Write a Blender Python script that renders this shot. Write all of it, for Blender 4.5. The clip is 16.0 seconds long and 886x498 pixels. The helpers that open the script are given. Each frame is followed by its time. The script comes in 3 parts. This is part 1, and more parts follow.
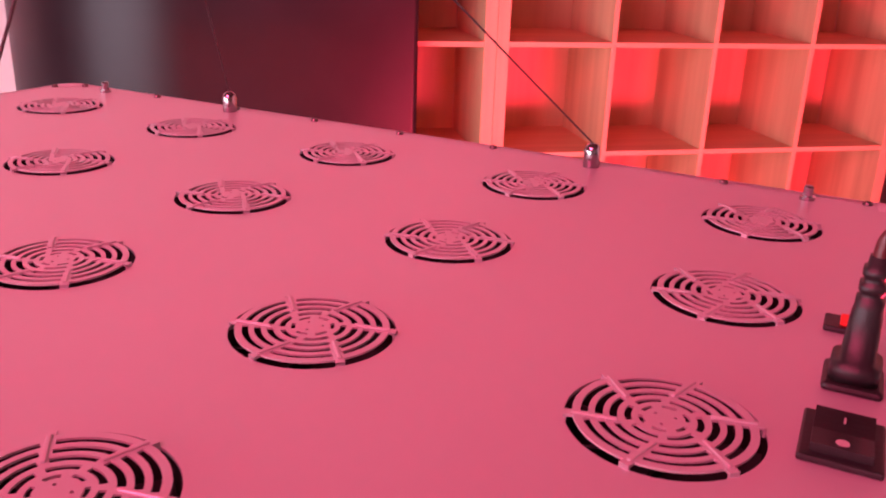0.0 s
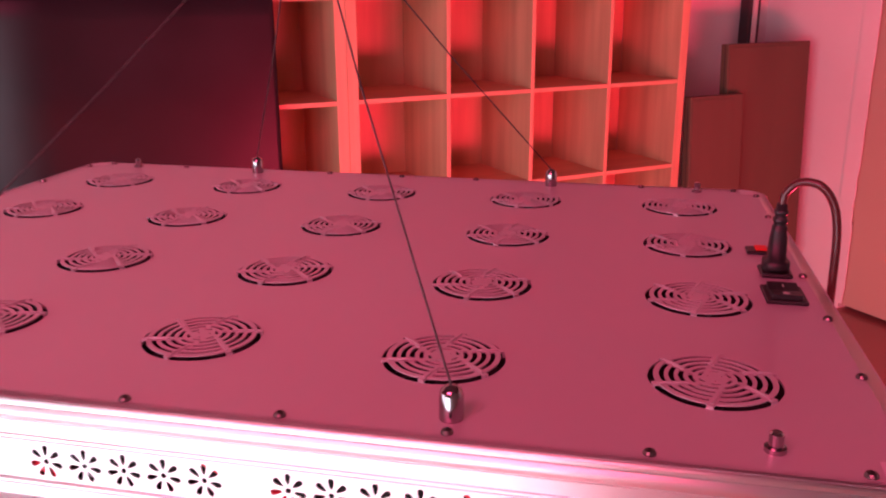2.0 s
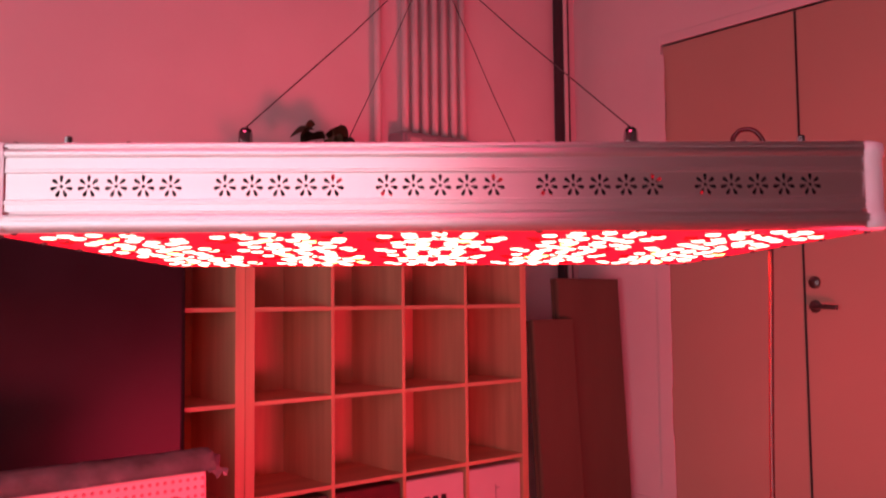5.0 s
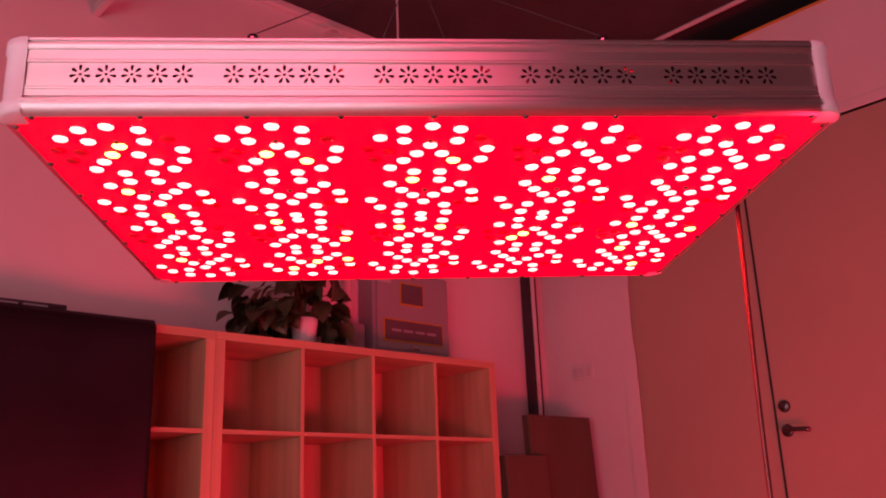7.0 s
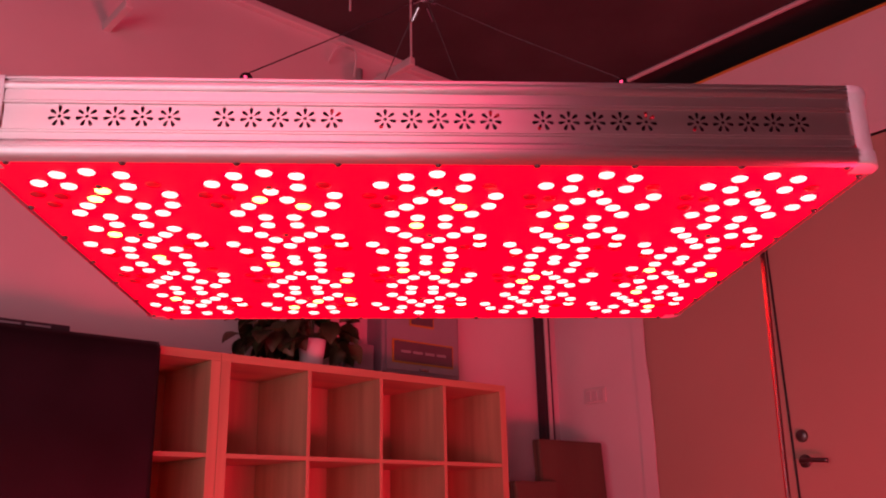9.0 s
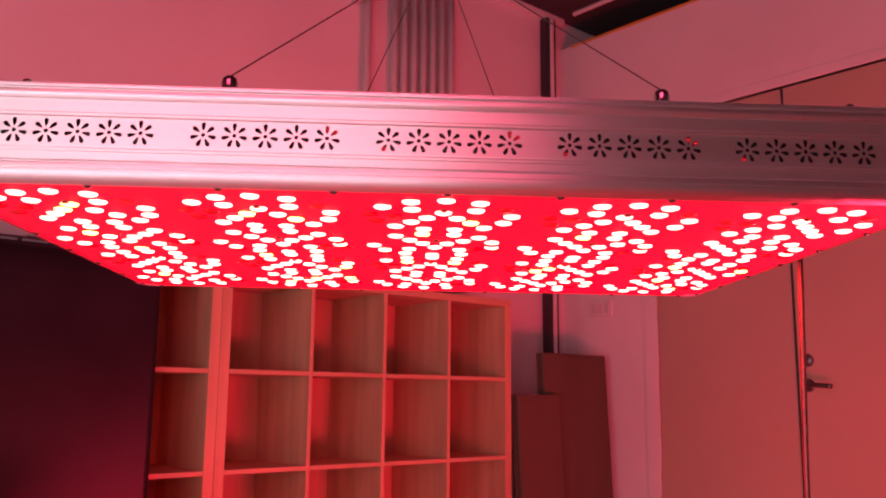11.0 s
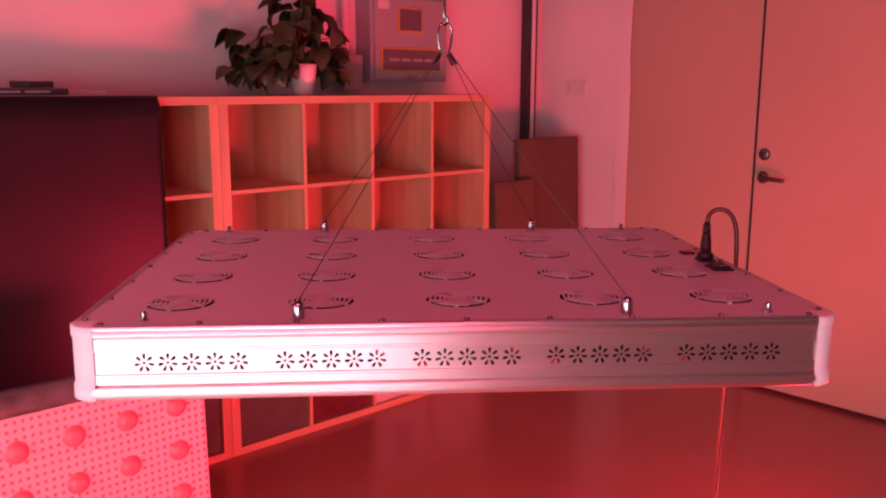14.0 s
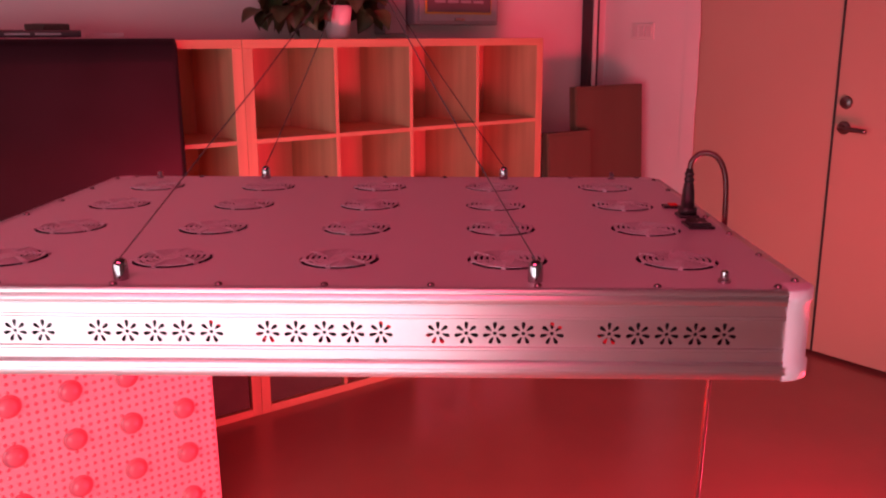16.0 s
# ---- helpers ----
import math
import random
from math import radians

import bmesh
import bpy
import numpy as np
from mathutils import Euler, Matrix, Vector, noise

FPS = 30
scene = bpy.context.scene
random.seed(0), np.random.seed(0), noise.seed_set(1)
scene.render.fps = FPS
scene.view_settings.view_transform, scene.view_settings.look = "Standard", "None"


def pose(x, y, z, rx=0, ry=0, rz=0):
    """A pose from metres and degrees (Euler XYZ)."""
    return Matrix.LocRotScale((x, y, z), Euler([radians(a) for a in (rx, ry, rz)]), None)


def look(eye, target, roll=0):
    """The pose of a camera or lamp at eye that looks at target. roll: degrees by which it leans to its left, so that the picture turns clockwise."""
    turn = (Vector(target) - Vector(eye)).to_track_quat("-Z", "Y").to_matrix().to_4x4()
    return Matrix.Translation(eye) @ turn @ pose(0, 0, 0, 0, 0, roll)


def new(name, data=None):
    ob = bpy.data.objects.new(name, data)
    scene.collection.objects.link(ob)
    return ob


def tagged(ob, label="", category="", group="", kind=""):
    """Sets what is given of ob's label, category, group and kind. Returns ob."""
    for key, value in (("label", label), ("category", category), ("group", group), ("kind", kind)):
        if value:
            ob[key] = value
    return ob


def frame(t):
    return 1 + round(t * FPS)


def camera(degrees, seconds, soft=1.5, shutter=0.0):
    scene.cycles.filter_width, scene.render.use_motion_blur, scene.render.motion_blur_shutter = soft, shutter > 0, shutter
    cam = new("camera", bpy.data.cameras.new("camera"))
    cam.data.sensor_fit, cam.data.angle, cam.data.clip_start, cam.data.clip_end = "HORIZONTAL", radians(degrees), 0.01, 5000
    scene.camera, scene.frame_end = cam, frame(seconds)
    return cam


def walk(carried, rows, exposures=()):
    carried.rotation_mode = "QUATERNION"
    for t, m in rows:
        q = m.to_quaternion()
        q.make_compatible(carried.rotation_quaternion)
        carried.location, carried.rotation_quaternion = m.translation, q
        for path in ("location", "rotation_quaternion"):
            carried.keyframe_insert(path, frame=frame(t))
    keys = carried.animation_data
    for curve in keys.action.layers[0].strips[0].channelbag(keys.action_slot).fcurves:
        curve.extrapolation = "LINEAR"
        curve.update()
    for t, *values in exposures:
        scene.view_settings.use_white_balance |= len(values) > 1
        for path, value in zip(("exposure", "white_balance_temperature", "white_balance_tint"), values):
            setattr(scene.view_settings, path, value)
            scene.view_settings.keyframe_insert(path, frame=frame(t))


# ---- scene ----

# The camera and its way
cam = camera(53.8, 16.0, soft=2.0, shutter=0.3)


def aim(x, y, z, yaw, pitch, roll):
    a, b = radians(yaw), radians(pitch)
    ahead = Vector((-math.sin(a) * math.cos(b), math.cos(a) * math.cos(b), math.sin(b)))
    return look(Vector((x, y, z)), Vector((x, y, z)) + ahead, roll)


PATH = [
    (0, 0.427, 0.005, 1.374, 29.98, -20.39, 2.08),
    (0.5, 0.407, -0.047, 1.376, 25.49, -20.67, 1.29),
    (1, 0.383, -0.139, 1.388, 19.72, -20.43, 0.01),
    (1.5, 0.355, -0.212, 1.392, 17.18, -19.19, -0.27),
    (2, 0.350, -0.326, 1.419, 16.58, -16.87, -0.27),
    (2.5, 0.323, -0.431, 1.434, 13.63, -14.31, -0.04),
    (3, 0.222, -0.565, 1.462, 8.33, -10.74, -0.59),
    (3.5, 0.149, -0.648, 1.467, 4.48, -8.85, -0.70),
    (4, 0.164, -0.694, 1.414, 4.06, -7.59, 0.13),
    (4.5, 0.115, -0.730, 1.265, 3.77, -3.88, 0.44),
    (5, 0.102, -0.746, 1.057, 2.99, 3.59, -0.63),
    (5.2, 0.099, -0.753, 0.979, 2.59, 6.95, -1.07),
    (7.3, 0.064, -0.738, 0.757, 0.07, 16.50, -2.09),
    (7.5, 0.065, -0.738, 0.766, 0.16, 16.45, -1.92),
    (8, 0.071, -0.719, 0.774, 0.56, 16.76, -1.77),
    (8.5, 0.071, -0.702, 0.796, 1.08, 16.77, -1.22),
    (9, 0.075, -0.691, 0.816, 1.07, 17.24, -1.19),
    (9.5, 0.073, -0.689, 0.834, 0.81, 17.52, -1.26),
    (9.7, 0.069, -0.693, 0.838, 0.64, 17.53, -1.35),
    (11.8, 0.084, -0.606, 1.132, 2.04, 0.03, 1.23),
    (12, 0.086, -0.608, 1.182, 2.01, -2.51, 1.15),
    (12.5, 0.069, -0.651, 1.290, 1.87, -8.68, 1.18),
    (13, 0.044, -0.727, 1.383, 1.82, -12.14, 0.26),
    (13.5, 0.017, -0.823, 1.427, 1.01, -12.14, 0.11),
    (14, 0.029, -0.862, 1.449, -0.27, -10.70, 0.22),
    (14.5, 0.088, -0.841, 1.459, 0.08, -8.91, -0.18),
    (15, 0.156, -0.805, 1.444, 2.47, -8.67, -0.28),
    (15.5, 0.223, -0.762, 1.428, 5.55, -10.82, -0.26),
    (16, 0.231, -0.656, 1.405, 5.84, -13.62, -0.25),
]
EXPOSURES = [(0, 0.92, 6500, 10), (1.0, 0.95, 6500, 14), (1.5, 0.5, 6500, 12), (2.0, 0.12, 6500, 10), (2.5, -0.28, 6800, 8), (3.5, -0.36, 6800, 9), (4.5, -0.62, 7000, 12),
             (5.2, -0.85, 7500, 28), (7.3, -1.15, 8300, 50), (9.7, -1.15, 8300, 50), (11.8, -0.62, 7400, 22), (12.5, -0.72, 7300, 19), (14.0, -0.28, 7200, 14), (16.0, -0.40, 7100, 12)]
walk(cam, [(row[0], aim(*row[1:])) for row in PATH], EXPOSURES)

# The frames of the place: the room along its shelf wall, the lamp along its front rail
ROOM = pose(0.0066, 3.0995, 0, 0, 0, 42.94)
LAMP_YAW = 4.6
LAMP = pose(0.0376, 0.3077, 1.2415, -0.34, 0.22, LAMP_YAW) @ Matrix.Translation((0, -0.28, -0.08))

# Light
world = bpy.data.worlds.new("world")
scene.world = world
world.use_nodes = True
wn = world.node_tree.nodes
wn["Background"].inputs["Color"].default_value = (0.55, 0.6, 0.75, 1)
wn["Background"].inputs["Strength"].default_value = 0.06


def area_lamp(name, m, sx, sy, power, color):
    data = bpy.data.lights.new(name, "AREA")
    data.shape, data.size, data.size_y, data.energy, data.color = "RECTANGLE", sx, sy, power, color
    ob = new(name, data)
    ob.matrix_world = m
    return ob


WINDOW_POWER = 54
SIDE_WINDOW_POWER = 22
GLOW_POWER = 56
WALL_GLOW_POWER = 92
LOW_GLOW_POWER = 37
LED_STRENGTH = 160
# daylight in the window of the wall behind
area_lamp("window_light", ROOM @ look(Vector((-4.15, -3.62, 0.82)), Vector((-1.5, -2.77, 1.05))), 2.24, 1.4, WINDOW_POWER, (0.96, 0.85, 1.0))
area_lamp("side_window_light", ROOM @ look(Vector((-4.15, -1.65, 0.95)), Vector((-0.8, -0.3, 1.1))), 1.1, 1.4, SIDE_WINDOW_POWER, (0.96, 0.85, 1.0))
# unseen red fill lamps, added for the red on walls, shelf and lamp top
area_lamp("red_fill_high", ROOM @ look(Vector((-3.3, -3.3, 2.8)), Vector((-1.6, -1.9, 1.2))), 1.6, 1.0, GLOW_POWER, (1.0, 0.085, 0.22))
area_lamp("red_fill_wall", ROOM @ look(Vector((-0.45, -2.3, 0.12)), Vector((-1.5, 0.3, 2.5))), 1.0, 0.6, WALL_GLOW_POWER, (1.0, 0.045, 0.12))
area_lamp("red_fill_low", ROOM @ look(Vector((-0.05, -2.7, 0.12)), Vector((-0.9, 0.2, 1.25))), 0.5, 0.3, LOW_GLOW_POWER, (1.0, 0.02, 0.05))


# Materials
def mat(name, color, rough=0.5, metal=0.0, vary=0.12, scale=8.0, bump=0.1, bump_scale=200.0, stretch=(1, 1, 1), spec=0.5, aniso=0.0, coat=0.0, dark=None):
    m = bpy.data.materials.new(name)
    m.use_nodes = True
    nt = m.node_tree
    b = nt.nodes["Principled BSDF"]
    b.inputs["Roughness"].default_value = rough
    b.inputs["Metallic"].default_value = metal
    b.inputs["Specular IOR Level"].default_value = spec
    b.inputs["Anisotropic"].default_value = aniso
    b.inputs["Coat Weight"].default_value = coat
    tc = nt.nodes.new("ShaderNodeTexCoord")
    mp = nt.nodes.new("ShaderNodeMapping")
    mp.inputs["Scale"].default_value = stretch
    nt.links.new(tc.outputs["Object"], mp.inputs["Vector"])
    n1 = nt.nodes.new("ShaderNodeTexNoise")
    n1.inputs["Scale"].default_value = scale
    n1.inputs["Detail"].default_value = 6
    nt.links.new(mp.outputs["Vector"], n1.inputs["Vector"])
    ramp = nt.nodes.new("ShaderNodeValToRGB")
    lo = dark or tuple(c * (1 - vary) for c in color)
    hi = tuple(min(1, c * (1 + vary * 0.6)) for c in color)
    ramp.color_ramp.elements[0].position, ramp.color_ramp.elements[1].position = 0.3, 0.7
    ramp.color_ramp.elements[0].color, ramp.color_ramp.elements[1].color = (*lo, 1), (*hi, 1)
    nt.links.new(n1.outputs["Fac"], ramp.inputs["Fac"])
    nt.links.new(ramp.outputs["Color"], b.inputs["Base Color"])
    n2 = nt.nodes.new("ShaderNodeTexNoise")
    n2.inputs["Scale"].default_value = bump_scale
    n2.inputs["Detail"].default_value = 4
    nt.links.new(mp.outputs["Vector"], n2.inputs["Vector"])
    bp = nt.nodes.new("ShaderNodeBump")
    bp.inputs["Strength"].default_value = bump
    bp.inputs["Distance"].default_value = 0.002
    nt.links.new(n2.outputs["Fac"], bp.inputs["Height"])
    nt.links.new(bp.outputs["Normal"], b.inputs["Normal"])
    rr = nt.nodes.new("ShaderNodeMapRange")
    rr.inputs["To Min"].default_value, rr.inputs["To Max"].default_value = max(0.02, rough - 0.06), min(1, rough + 0.06)
    nt.links.new(n1.outputs["Fac"], rr.inputs["Value"])
    nt.links.new(rr.outputs["Result"], b.inputs["Roughness"])
    return m


def glow(name, color, strength):
    m = bpy.data.materials.new(name)
    m.use_nodes = True
    b = m.node_tree.nodes["Principled BSDF"]
    b.inputs["Base Color"].default_value = (0.8, 0.8, 0.8, 1)
    b.inputs["Emission Color"].default_value = (*color, 1)
    b.inputs["Emission Strength"].default_value = strength
    return m


M_WALL = mat("white wall paint", (0.72, 0.70, 0.69), 0.75, vary=0.08, scale=1.5, bump=0.15, bump_scale=60)
# Dark grey for walls out of view, chosen to cut bounced light.
M_UNSEEN_WALL = mat("darkened unseen wall", (0.24, 0.22, 0.21), 0.85, vary=0.15, scale=1.5, bump=0.3, bump_scale=40)
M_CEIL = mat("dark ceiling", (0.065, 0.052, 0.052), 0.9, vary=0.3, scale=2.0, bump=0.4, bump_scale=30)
# Red tint in the concrete stands for lamp light on the floor.
M_FLOOR = mat("glossy concrete floor tinted for red light", (0.36, 0.145, 0.135), 0.24, vary=0.10, scale=1.5, bump=0.05, bump_scale=40)
M_DOOR = mat("cream door paint", (0.47, 0.385, 0.29), 0.45, vary=0.06, scale=1.2, bump=0.08, bump_scale=80)
M_FRAME = mat("white door frame", (0.68, 0.65, 0.63), 0.5, vary=0.08, scale=5)
M_BIRCH = mat("birch veneer", (0.55, 0.37, 0.22), 0.5, vary=0.22, scale=14, bump=0.12, bump_scale=60, stretch=(1, 1, 0.08))
M_BIRCH_H = mat("birch veneer lying", (0.55, 0.37, 0.22), 0.5, vary=0.22, scale=14, bump=0.12, bump_scale=60, stretch=(0.08, 1, 1))
M_BLACK = mat("black plastic sheet", (0.014, 0.010, 0.014), 0.38, vary=0.3, scale=3, bump=0.25, bump_scale=9, spec=0.25)
M_CARD = mat("brown cardboard", (0.105, 0.082, 0.050), 0.8, vary=0.15, scale=6, bump=0.15, bump_scale=150, stretch=(1, 1, 0.2))
M_STEEL = mat("grey steel box", (0.36, 0.37, 0.39), 0.42, metal=0.2, vary=0.1, scale=4)
M_PVC = mat("white plastic pipe", (0.66, 0.64, 0.62), 0.45, vary=0.1, scale=5)
M_DARKMETAL = mat("dark metal channel", (0.06, 0.055, 0.06), 0.4, metal=0.5)
M_ALU = mat("brushed aluminium", (0.82, 0.78, 0.78), 0.37, metal=1.0, vary=0.05, scale=30, bump=0.025, bump_scale=500, stretch=(0.01, 1, 1))
M_PANEL = mat("silver painted panel", (0.60, 0.57, 0.60), 0.40, metal=0.25, vary=0.05, scale=2.5, bump=0.05, bump_scale=900)
M_CORNER = mat("light plastic corner", (0.78, 0.74, 0.78), 0.4, vary=0.04)
M_CHROME = mat("polished steel", (0.42, 0.40, 0.41), 0.14, metal=1.0, vary=0.05, scale=40, bump=0.0)
M_WIRE = mat("dark steel wire", (0.10, 0.09, 0.09), 0.4, metal=0.6, vary=0.2, scale=300, bump=0.5, bump_scale=1500)
M_RUBBER = mat("black rubber", (0.016, 0.015, 0.016), 0.42, vary=0.3, scale=60, bump=0.1, bump_scale=600)
# Red base colour stands for lens light on a white board.
M_BOARD = mat("white board tinted for red light", (0.78, 0.07, 0.10), 0.55, vary=0.05, scale=20)
M_HOLE = mat("black fan housing", (0.010, 0.009, 0.010), 0.6, vary=0.3, scale=60)
M_LEAF = mat("dark green leaf", (0.105, 0.120, 0.055), 0.40, vary=0.35, scale=40, bump=0.2, bump_scale=120)
M_STEM = mat("green stem", (0.07, 0.10, 0.035), 0.5)
M_POT = mat("white glazed pot", (0.75, 0.73, 0.72), 0.25, vary=0.04)
M_WHITE = mat("white cardboard", (0.58, 0.56, 0.56), 0.6, vary=0.06, scale=5)
M_GREY = mat("grey green fibreboard", (0.075, 0.085, 0.065), 0.75, vary=0.15, scale=12)
M_DARKRED = mat("dark red fabric", (0.10, 0.015, 0.02), 0.8, vary=0.3, scale=12)
M_GOLD = mat("yellow label edge", (0.55, 0.33, 0.06), 0.5)
M_LABEL = mat("dark label", (0.12, 0.10, 0.11), 0.5)
M_PAPER = mat("printed paper", (0.6, 0.58, 0.56), 0.7)
M_BOOK = mat("dark book cover", (0.035, 0.03, 0.035), 0.45)
# Pink in this white plastic carries the red light on the panel.
M_FOAM = mat("white moulded plastic tinted for red light", (0.82, 0.50, 0.56), 0.45, vary=0.05, scale=6)
M_DIMPLE = mat("rose domes and painted dot shade", (0.62, 0.19, 0.25), 0.25, vary=0.05, scale=6)
# the brushing runs along the rails, so gloss spreads across them
alu_nodes, alu_links = M_ALU.node_tree.nodes, M_ALU.node_tree.links
across = alu_nodes.new("ShaderNodeCombineXYZ")
across.inputs["Z"].default_value = 1.0
turned = alu_nodes.new("ShaderNodeVectorTransform")
turned.vector_type, turned.convert_from, turned.convert_to = "VECTOR", "OBJECT", "WORLD"
alu_links.new(across.outputs["Vector"], turned.inputs["Vector"])
alu_links.new(turned.outputs["Vector"], alu_nodes["Principled BSDF"].inputs["Tangent"])
alu_nodes["Principled BSDF"].inputs["Anisotropic"].default_value = 0.93
M_RED_STRAND = mat("red strand for vent glimpses", (0.80, 0.03, 0.05), 0.3)
# Red in this black sheath stands for lens light that falls on it.
M_CABLE = mat("black cable sheath tinted for red light", (0.09, 0.014, 0.017), 0.3, vary=0.2, scale=60)
M_FILM = mat("grey wrapping film", (0.30, 0.27, 0.30), 0.26, vary=0.4, scale=12, bump=0.5, bump_scale=25)
# Glow added to the board to even out its red light.
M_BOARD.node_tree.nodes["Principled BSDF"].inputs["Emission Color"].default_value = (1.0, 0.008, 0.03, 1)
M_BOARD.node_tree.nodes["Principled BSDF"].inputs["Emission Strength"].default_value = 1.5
M_LED = glow("lit lens", (1.0, 0.032, 0.024), LED_STRENGTH)
M_LED_WARM = glow("lit lens warm", (1.0, 0.06, 0.016), LED_STRENGTH)
M_LENS = mat("unlit red lens", (0.75, 0.05, 0.06), 0.25)
M_REDLED = glow("red switch lamp", (1.0, 0.01, 0.01), 0.25)
M_REDLED.node_tree.nodes["Principled BSDF"].inputs["Base Color"].default_value = (0.4, 0.01, 0.01, 1)
M_HAND = mat("satin steel", (0.20, 0.185, 0.18), 0.34, metal=1.0, vary=0.05, scale=40, bump=0.0)


# Building helpers
def root(name, m, label, category, group="", kind=""):
    ob = new(name)
    ob.matrix_world = m
    ob.empty_display_size = 0.05
    return tagged(ob, label, category, group, kind)


def mesh_of(name, bm, material, smooth=False):
    me = bpy.data.meshes.new(name)
    bmesh.ops.recalc_face_normals(bm, faces=bm.faces)
    if smooth:
        for f in bm.faces:
            f.smooth = True
    bm.to_mesh(me)
    bm.free()
    me.materials.append(material)
    return me


def part(name, bm, material, parent=None, label="", m=None, smooth=False):
    ob = new(name, bm if isinstance(bm, bpy.types.Mesh) else mesh_of(name, bm, material, smooth))
    if parent is not None:
        ob.parent = parent
    if m is not None:
        ob.matrix_basis = m
    return tagged(ob, label)


def thing(name, bm, material, m, label, category, group="", kind="", smooth=False):
    ob = new(name, bm if isinstance(bm, bpy.types.Mesh) else mesh_of(name, bm, material, smooth))
    ob.matrix_world = m
    return tagged(ob, label, category, group, kind)


def box(x0, y0, z0, x1, y1, z1, bevel=0.0, bm=None, seg=2):
    out = bm or bmesh.new()
    made = bmesh.ops.create_cube(out, size=1, matrix=Matrix.Translation(((x0 + x1) / 2, (y0 + y1) / 2, (z0 + z1) / 2)) @ Matrix.Diagonal((x1 - x0, y1 - y0, z1 - z0, 1)))
    if bevel:
        edges = list({e for v in made["verts"] for e in v.link_edges})
        bmesh.ops.bevel(out, geom=edges, offset=bevel, segments=seg, affect="EDGES", profile=0.5)
    return out


def lathe(profile, n=20, m=None, bm=None):
    """Turns a profile of (radius, height) about the z axis."""
    out = bm or bmesh.new()
    m = m or Matrix.Identity(4)
    rings = []
    for r, z in profile:
        rings.append([out.verts.new(m @ Vector((r * math.cos(2 * math.pi * k / n), r * math.sin(2 * math.pi * k / n), z))) for k in range(n)])
    for a, b in zip(rings, rings[1:]):
        for k in range(n):
            out.faces.new((a[k], a[(k + 1) % n], b[(k + 1) % n], b[k]))
    out.faces.new(rings[0])
    out.faces.new(rings[-1])
    return out


def tube(points, r, n=8, bm=None):
    """A round bar along a smooth line of points."""
    out = bm or bmesh.new()
    pts = [Vector(p) for p in points]
    rings = []
    side = None
    for k, p in enumerate(pts):
        d = (pts[min(k + 1, len(pts) - 1)] - pts[max(k - 1, 0)]).normalized()
        if side is None:
            side = d.orthogonal().normalized()
        side = (side - d * side.dot(d)).normalized()
        up = d.cross(side)
        rings.append([out.verts.new(p + r * (math.cos(2 * math.pi * j / n) * side + math.sin(2 * math.pi * j / n) * up)) for j in range(n)])
    for a, b in zip(rings, rings[1:]):
        for j in range(n):
            out.faces.new((a[j], a[(j + 1) % n], b[(j + 1) % n], b[j]))
    out.faces.new(rings[0])
    out.faces.new(rings[-1])
    return out


def spline(points, steps=8):
    pts = [Vector(p) for p in points]
    ext = [2 * pts[0] - pts[1], *pts, 2 * pts[-1] - pts[-2]]
    out = []
    for a, b, c, d in zip(ext, ext[1:], ext[2:], ext[3:]):
        for k in range(steps):
            t = k / steps
            out.append(0.5 * (2 * b + (c - a) * t + (2 * a - 5 * b + 4 * c - d) * t * t + (3 * b - a - 3 * c + d) * t ** 3))
    return [*out, pts[-1]]


# The room
U0, U1, V0, V1, HIGH = -4.2, 1.18, -4.8, 0.39, 3.13
EAST = 2.95
thing("floor", box(U0 - 0.2, V0 - 0.2, -0.1, U1 + 1.3, V1 + 0.2, 0), M_FLOOR, ROOM, "smooth glossy concrete floor tinted for red light", "floor", kind="structure")
thing("ceiling", box(U0 - 0.2, V0 - 0.2, HIGH, U1 + 1.3, V1 + 0.2, HIGH + 0.15), M_CEIL, ROOM, "dark bare ceiling", "ceiling", kind="structure")
thing("wall_north", box(U0 - 0.2, V1, 0, U1 + 1.3, V1 + 0.2, HIGH), M_WALL, ROOM, "white painted wall behind the cube shelf", "wall", kind="structure")
bm = bmesh.new()
DV0, DV1, DH = -1.69, -0.20, 2.38
box(U1, DV1, 0, U1 + 0.2, V1, EAST, bm=bm)
box(U1, DV0, DH, U1 + 0.2, DV1, EAST, bm=bm)
box(U1, V0, 0, U1 + 0.2, DV0, EAST, bm=bm)
thing("wall_east", bm, M_WALL, ROOM, "white painted wall with a double door", "wall", kind="structure")
thing("wall_south", box(U0 - 0.2, V0 - 0.2, 0, U1 + 1.3, V0, HIGH), M_UNSEEN_WALL, ROOM, "plain unseen wall, darkened to cut bounce light", "wall", kind="structure")
# Dark wall added to stand for the unlit void over the partition.
thing("void_wall", box(U1 + 1.1, V0, 0, U1 + 1.3, V1, HIGH), M_CEIL, ROOM, "added dark wall for the unlit void over the partition", "wall", kind="structure")
bm = bmesh.new()
box(U0 - 0.2, V0, 0, U0, V1, 0.05, bm=bm)
box(U0 - 0.2, V0, 1.75, U0, V1, HIGH, bm=bm)
box(U0 - 0.2, V0, 0.05, U0, -4.76, 1.75, bm=bm)
box(U0 - 0.2, -2.4, 0.05, U0, -2.25, 1.75, bm=bm)
box(U0 - 0.2, -1.05, 0.05, U0, V1, 1.75, bm=bm)
thing("wall_west", bm, M_UNSEEN_WALL, ROOM, "unseen wall with two windows, darkened to cut bounce light", "wall", kind="structure")
win = root("window_1", ROOM, "white framed window in the wall", "window", kind="structure")
bm = box(U0 - 0.12, -4.76, 0.05, U0 - 0.05, -4.70, 1.75, 0.004)
